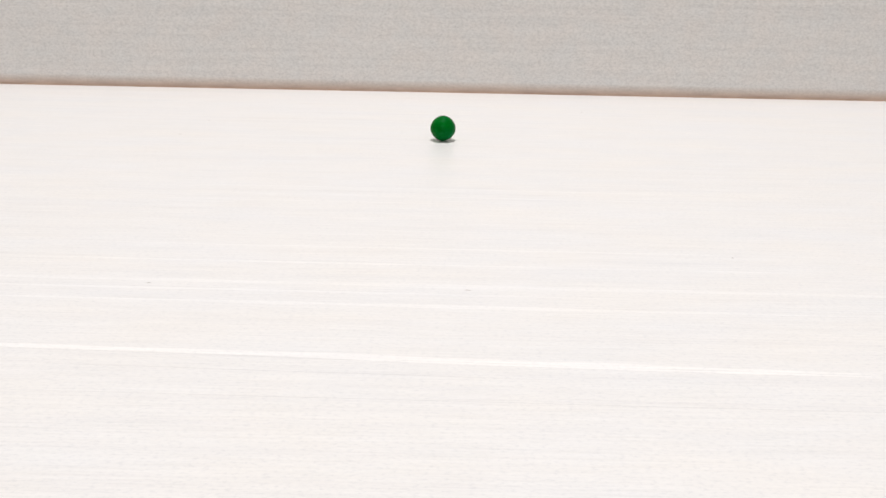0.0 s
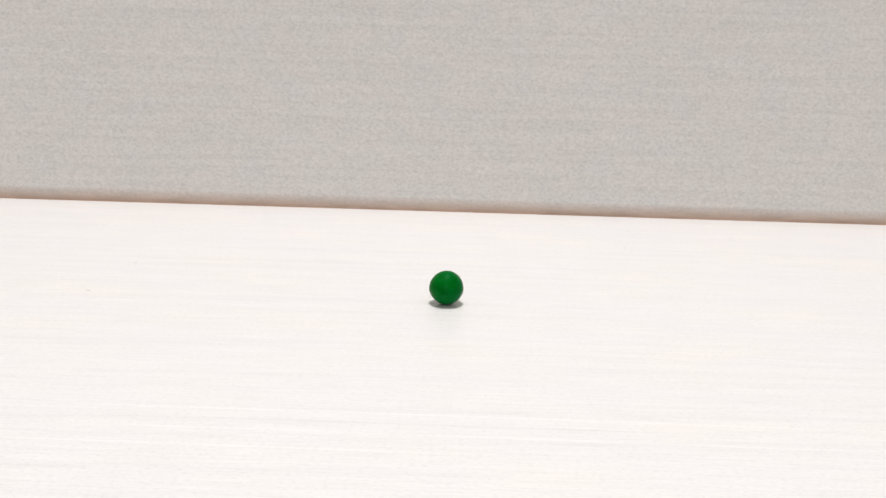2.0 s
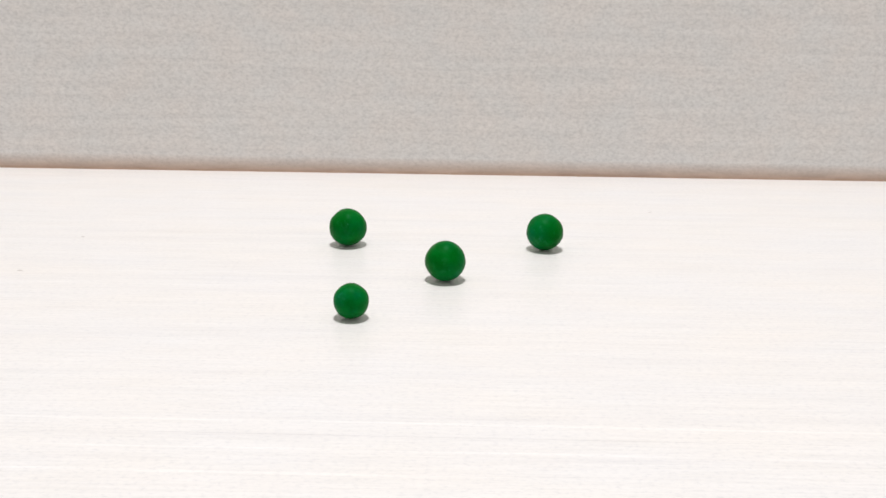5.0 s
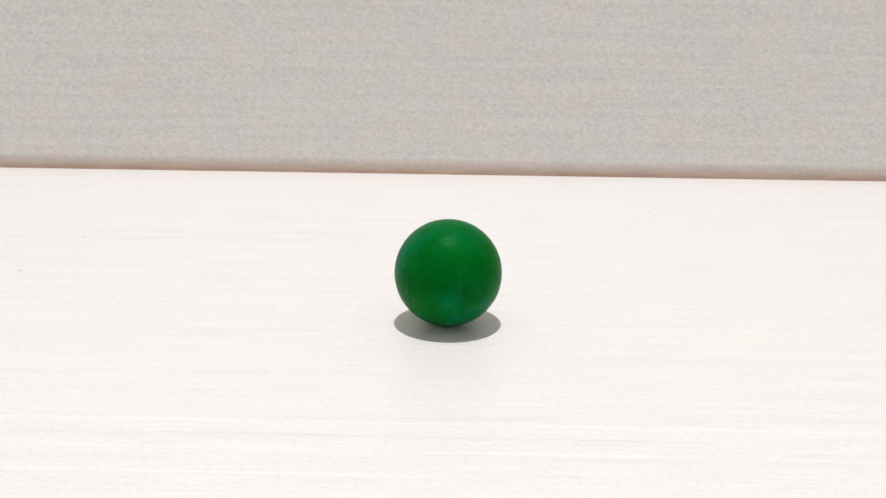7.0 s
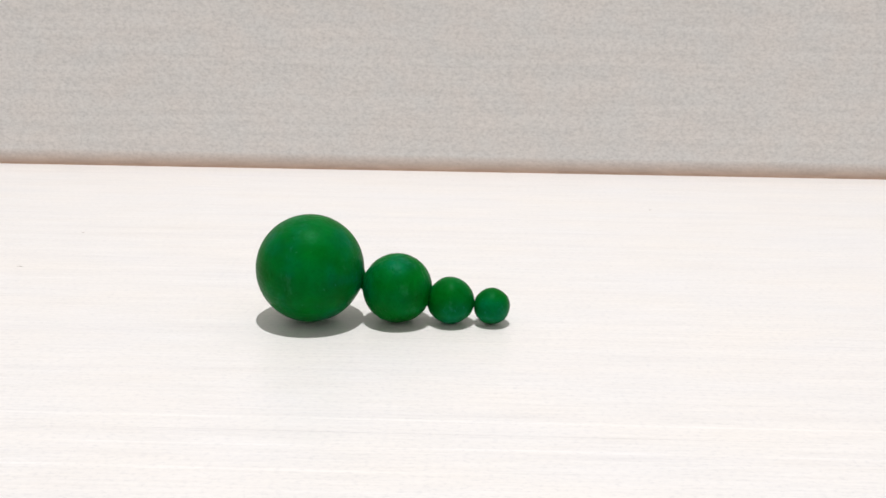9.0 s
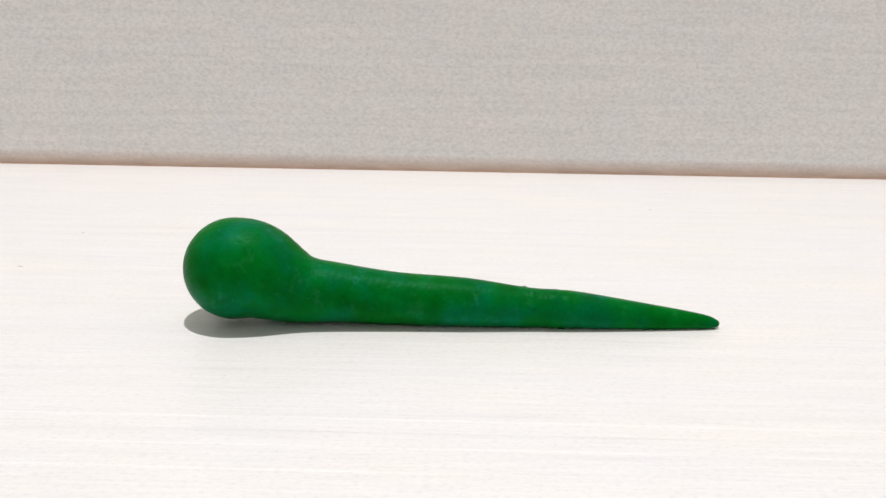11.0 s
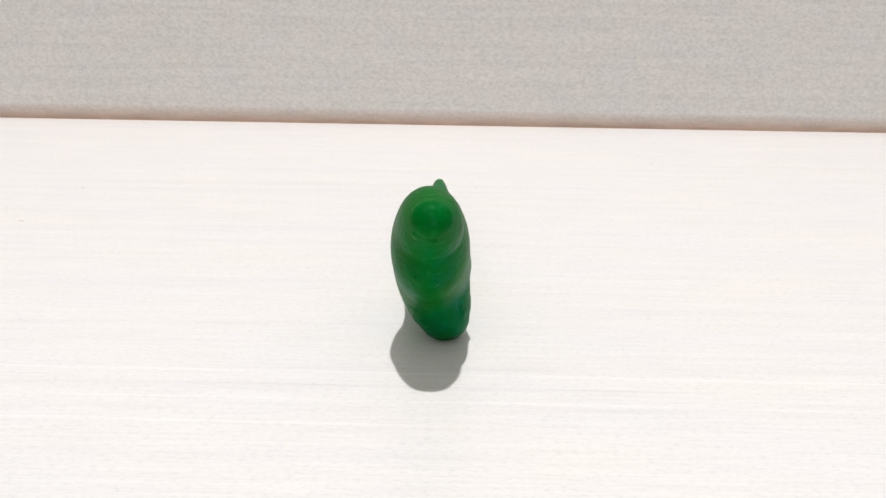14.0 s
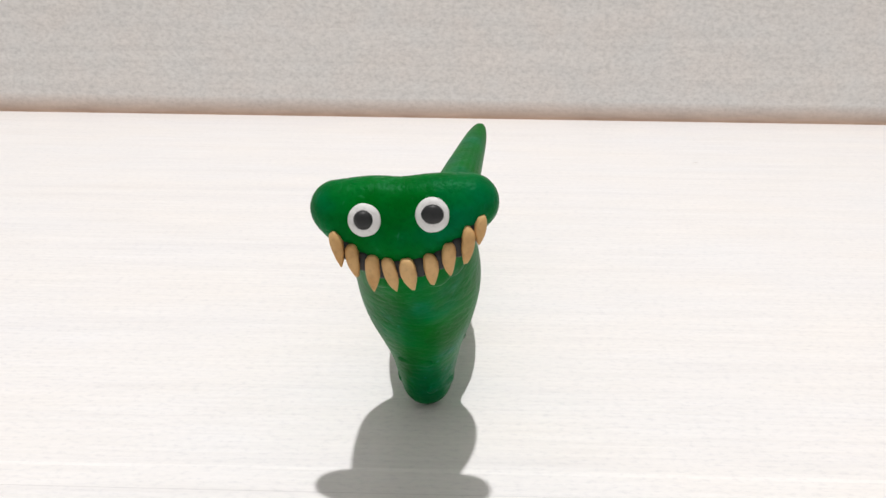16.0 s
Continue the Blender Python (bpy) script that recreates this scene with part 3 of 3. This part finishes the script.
# where the whole creature stands and how it is turned
STANDS = ((0.0, 0, 0, 0), (9.8, 0, -0.5, 0), (10.8, 0, -1.3, 0), (11.6, 0, -1.6, 2.5), (11.8, -33.7, -15.9, 6.7), (11.9, -28.7, -22.5, 17.8), (12.1, -23.9, -28.1, 30.6), (12.4, -7.2, -38.4, 59.8),
          (12.6, 1.5, -42.6, 71.9), (12.8, -0.6, -41.6, 81.0), (12.9, 0.8, -41.6, 90.7), (13.5, -0.2, -42.7, 90.7), (14.1, 0.8, -40.2, 90.7), (15.3, -0.6, -41.0, 90.7), (15.9, -2.4, -39.6, 87.4))
# the small balls: start time, x, y, z in millimetres
OFF = 420
BALL_STATES = (
    ((0.0, 0.8, 39.75, 6.5), (5.4, 4.6, 43.0, 6.5), (6.4, 2.5, 17.5, 10.5), (6.6, 1.1, 8.6, 13.5), (6.8, 1.5, 1.2, 15), (7.3, -5, 1, 15), (7.4, -11.7, 0.8, 15), (7.6, -16.5, 0.9, 15), (7.8, -21.6, 1, 15), (8.0, -28.2, 1.2, 15), (8.1, -33.7, 1, 15), (8.6, -37, 0.6, 15), (9.2, -38, 0, 15)),
    ((0.0, -OFF, 106.5, 6.6), (3.3, -70.6, 106.5, 6.6), (4.6, -34, 78, 6.6), (5.2, -4.9, 44.5, 6.6), (6.4, 1.0, 15.5, 11.0), (6.6, 1.1, 8.6, 13.5), (6.8, 1.5, 1.2, 15), (7.4, -11.7, 0.8, 15), (7.6, 2.2, 0, 6.5), (7.8, 0.7, 1.0, 8.0), (8.0, -3.8, 1.7, 9.7), (8.1, 5.4, -0.2, 6.5), (8.6, 2.4, -0.4, 6.5), (9.2, -22, 0, 12)),
    ((0.0, OFF, 110.4, 6.5), (3.6, 71.3, 110.4, 6.5), (4.7, 36, 76, 6.5), (5.3, 9.5, 27.5, 6.5), (6.4, 1.9, 16.8, 11.0), (6.6, 1.1, 8.6, 13.5), (6.8, 1.5, 1.2, 15), (7.3, -5, 1, 15), (7.4, -11.7, 0.8, 15), (7.6, -16.5, 0.9, 15), (7.8, -21.6, 1, 15), (8.0, -28.2, 1.2, 15), (8.1, -33.7, 1, 15), (8.6, -37, 0.6, 15), (9.2, -30, 0, 13)),
    ((0.0, -OFF, -29.75, 5.2), (3.9, -50.2, -29.75, 5.2), (4.8, -26, 4, 5.2), (5.4, -3.8, 26.0, 5.2), (6.4, 2.0, 16.8, 11.0), (6.6, 1.1, 8.6, 13.5), (6.8, 1.5, 1.2, 15), (7.3, -5, 1, 15), (7.4, 7.3, -2.2, 5.1), (7.6, 2.2, 0, 6.3), (7.8, 0.7, 1, 8), (8.0, -3.8, 0.2, 9.7), (8.1, 5.4, -0.2, 6.5), (8.5, 14.0, -0.7, 5.2), (9.2, -10, 0, 10)),
    ((0.0, 0.8, 39.75, 6.5), (5.4, 4.6, 43.0, 6.5), (6.4, 2.5, 17.5, 10.5), (6.6, 1.1, 8.6, 13.5), (6.8, 1.5, 1.2, 15), (7.3, -5, 1, 15), (7.4, 6.0, -2.0, 4.7), (7.6, 2.2, 0, 6.3), (7.8, 0.7, 1, 8), (8.0, 9.6, -3.2, 4.65), (8.1, 5.4, -0.2, 6.5), (8.6, 2.4, -0.4, 6.5), (9.2, -22, 0, 12)),
)
# from the tadpole on, the balls lie buried in the body
BURIED = {"T1": (-44, 0, 14.6), "T2": (-47, 0, 15), "T3": (-51.5, 0, 14.6), "T4": (-55, 0, 14.4), "U1": (-53, 0, 18.5), "U2": (-51, 0, 23), "V1": (-45.5, 0, 23.5), "V2": (-6.0, 2.0, 24)}


def stand_at(t):
    x, y, a = [s[1:] for s in STANDS if s[0] <= t + 1e-6][-1]
    return pose(x * MM, y * MM, 0, 0, 0, a)


def motions():
    rng = np.random.default_rng(5)
    walk(creature, stepped([(t, stand_at(t)) for t, *_ in STANDS]))

    # balls
    ball_rows = []
    for n, (ob, states) in enumerate(zip(BALLS, BALL_STATES)):
        rows = [(t, pose(x * MM, y * MM, z * MM, 0, 0, 40 * n)) for t, x, y, z in states]
        for t, name in SHAPE_TIMES:
            if name in BURIED:
                rows.append((t, stand_at(t) @ pose(*[c * MM for c in BURIED[name]], 0, 0, 40 * n)))
        for t, *_ in STANDS[5:]:
            rows.append((t, stand_at(t) @ pose(*[c * MM for c in BURIED["V2"]], 0, 0, 40 * n)))
        ball_rows.append(rows)
        walk(ob, stepped(rows))

    def ball_at(n, t):
        return [m for s, m in ball_rows[n] if s <= t + 1e-6][-1].translation / MM

    # before the lumps show they lie inside the balls
    early = sorted({s for rows in ball_rows for s, _ in rows if s < 6.4})
    lump_rows = [[] for _ in LUMPS]
    last = [Euler((rng.random() * 3, rng.random() * 3, 0)).to_quaternion() for _ in LUMPS]
    tail_rows = [[] for _ in TAIL]
    tail_last = [Euler((1.57, 0, 0)).to_quaternion() for _ in TAIL]
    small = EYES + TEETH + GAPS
    small_rows = [[] for _ in small]
    rest = Euler((0, radians(-75), 0)).to_quaternion()
    for t in early:
        for i in range(len(LUMPS)):
            lump_rows[i].append((t, at(ball_at(i % 4, t), last[i])))
        for i in range(len(TAIL)):
            tail_rows[i].append((t, at(ball_at(i % 3, t), tail_last[i])))
        for i in range(len(small)):
            small_rows[i].append((t, at(ball_at(i % 3, t), rest)))

    where = np.array([ball_at(i % 4, 6.3) for i in range(len(LUMPS))])
    for t, name in SHAPE_TIMES:
        chains = [flowing(c) for c in SHAPES[name]]
        core = Vector(chains[0][0][:3])
        first = 0
        # separate balls only touch, all else melts together
        groups = [[c] for c in chains] if name[0] == "C" else [chains]
        kinds = [np.concatenate(k) for k in zip(*(skin(g, rng, HEAD_FROM.get(name, 99)) for g in groups))]
        for (count, _a, _b, c), spots in zip(LUMP_KINDS, kinds):
            p = spread(spots, count)
            n = slope(chains, p)[0] if len(p) else p
            _d, radius, along, _g = distance(chains, p) if len(p) else (p, p, p, p)
            # lumps lie a little deeper where the body runs out into the tail
            sink = c + 0.22 * np.clip((5.9 - radius) / 1.4, 0, 1)
            # every lump goes to the nearest free place; what is left over lies inside
            free = np.ones(len(p), bool)
            for i in first + rng.permutation(count):
                if free.any():
                    d = np.where(free, ((p - where[i]) ** 2).sum(1), 1e9)
                    j = int(np.argmin(d))
                    free[j] = False
                    last[i] = laid(n[j], along[j], last[i])
                    where[i] = p[j]
                    lump_rows[i].append((t, at(p[j] - n[j] * sink[j], last[i])))
                else:
                    where[i] = core
                    lump_rows[i].append((t, at(core, last[i])))
            first += count
        chain = chains[0]
        for i, r in enumerate(TAIL_R):
            place, axis = along_tail(chain, r) if chain[-1][3] < 3 else (core, tail_last[i] @ Vector((0, 0, 1)))
            tail_last[i] = turned(axis, tail_last[i])
            tail_rows[i].append((t, at(place, tail_last[i])))
        shown = name in ("W4", "W5")
        for i in range(len(small)):
            if not shown:
                hide = Vector(BURIED.get(name, core if name[0] not in "VW" else BURIED["V2"]))
                small_rows[i].append((t, at(hide, rest)))
                continue
            xs = np.arange(-40.0, -10.0, 0.1)

            def front(y, z, other):
                line = np.stack((xs, np.full(len(xs), y), np.full(len(xs), z)), 1)
                inside = np.nonzero(distance(chains, line)[0] < 0)[0]
                return float(xs[inside[0]]) if len(inside) else other

            teeth = TOOTH_AT if name == "W4" else TOOTH_LEANT
            if i < 2:
                y, z = (((7.1, 44.5), (-1.9, 45.1)) if name == "W4" else ((6.7, 42.7), (-2.3, 43.7)))[i]
                x = front(y, z, -27.0)
                nrm, up, lift = Vector(slope(chains, np.array([[x, y, z]]))[0][0]), Vector((0, 0, 1)), -0.1
            else:
                # teeth hang from the upper lip, leaning a little outwards; black lumps sit between them
                if i < 2 + len(TEETH):
                    y0, z0, y1, z1 = teeth[i - 2]
                    lift, y, z = 0.3, (y0 + y1) / 2, (z0 + z1) / 2
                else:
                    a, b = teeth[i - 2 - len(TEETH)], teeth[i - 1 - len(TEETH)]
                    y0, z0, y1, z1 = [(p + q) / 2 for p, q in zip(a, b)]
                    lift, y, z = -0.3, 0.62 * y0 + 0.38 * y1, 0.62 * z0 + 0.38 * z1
                x = front(y0, z0, -27.5) + 0.3
                nrm = Vector((-1, 0.02 * (y - 2.4), -0.12)).normalized()
                up = Vector((0, y0 - y1, z0 - z1)).normalized()
            ax = up.cross(nrm).normalized()
            up = nrm.cross(ax)
            turn = Matrix((ax, up, nrm)).transposed().to_quaternion()
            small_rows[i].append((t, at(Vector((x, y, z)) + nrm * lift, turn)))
    for obs, rows in ((LUMPS, lump_rows), (TAIL, tail_rows), (small, small_rows)):
        for ob, r in zip(obs, rows):
            walk(ob, stepped(r))


motions()
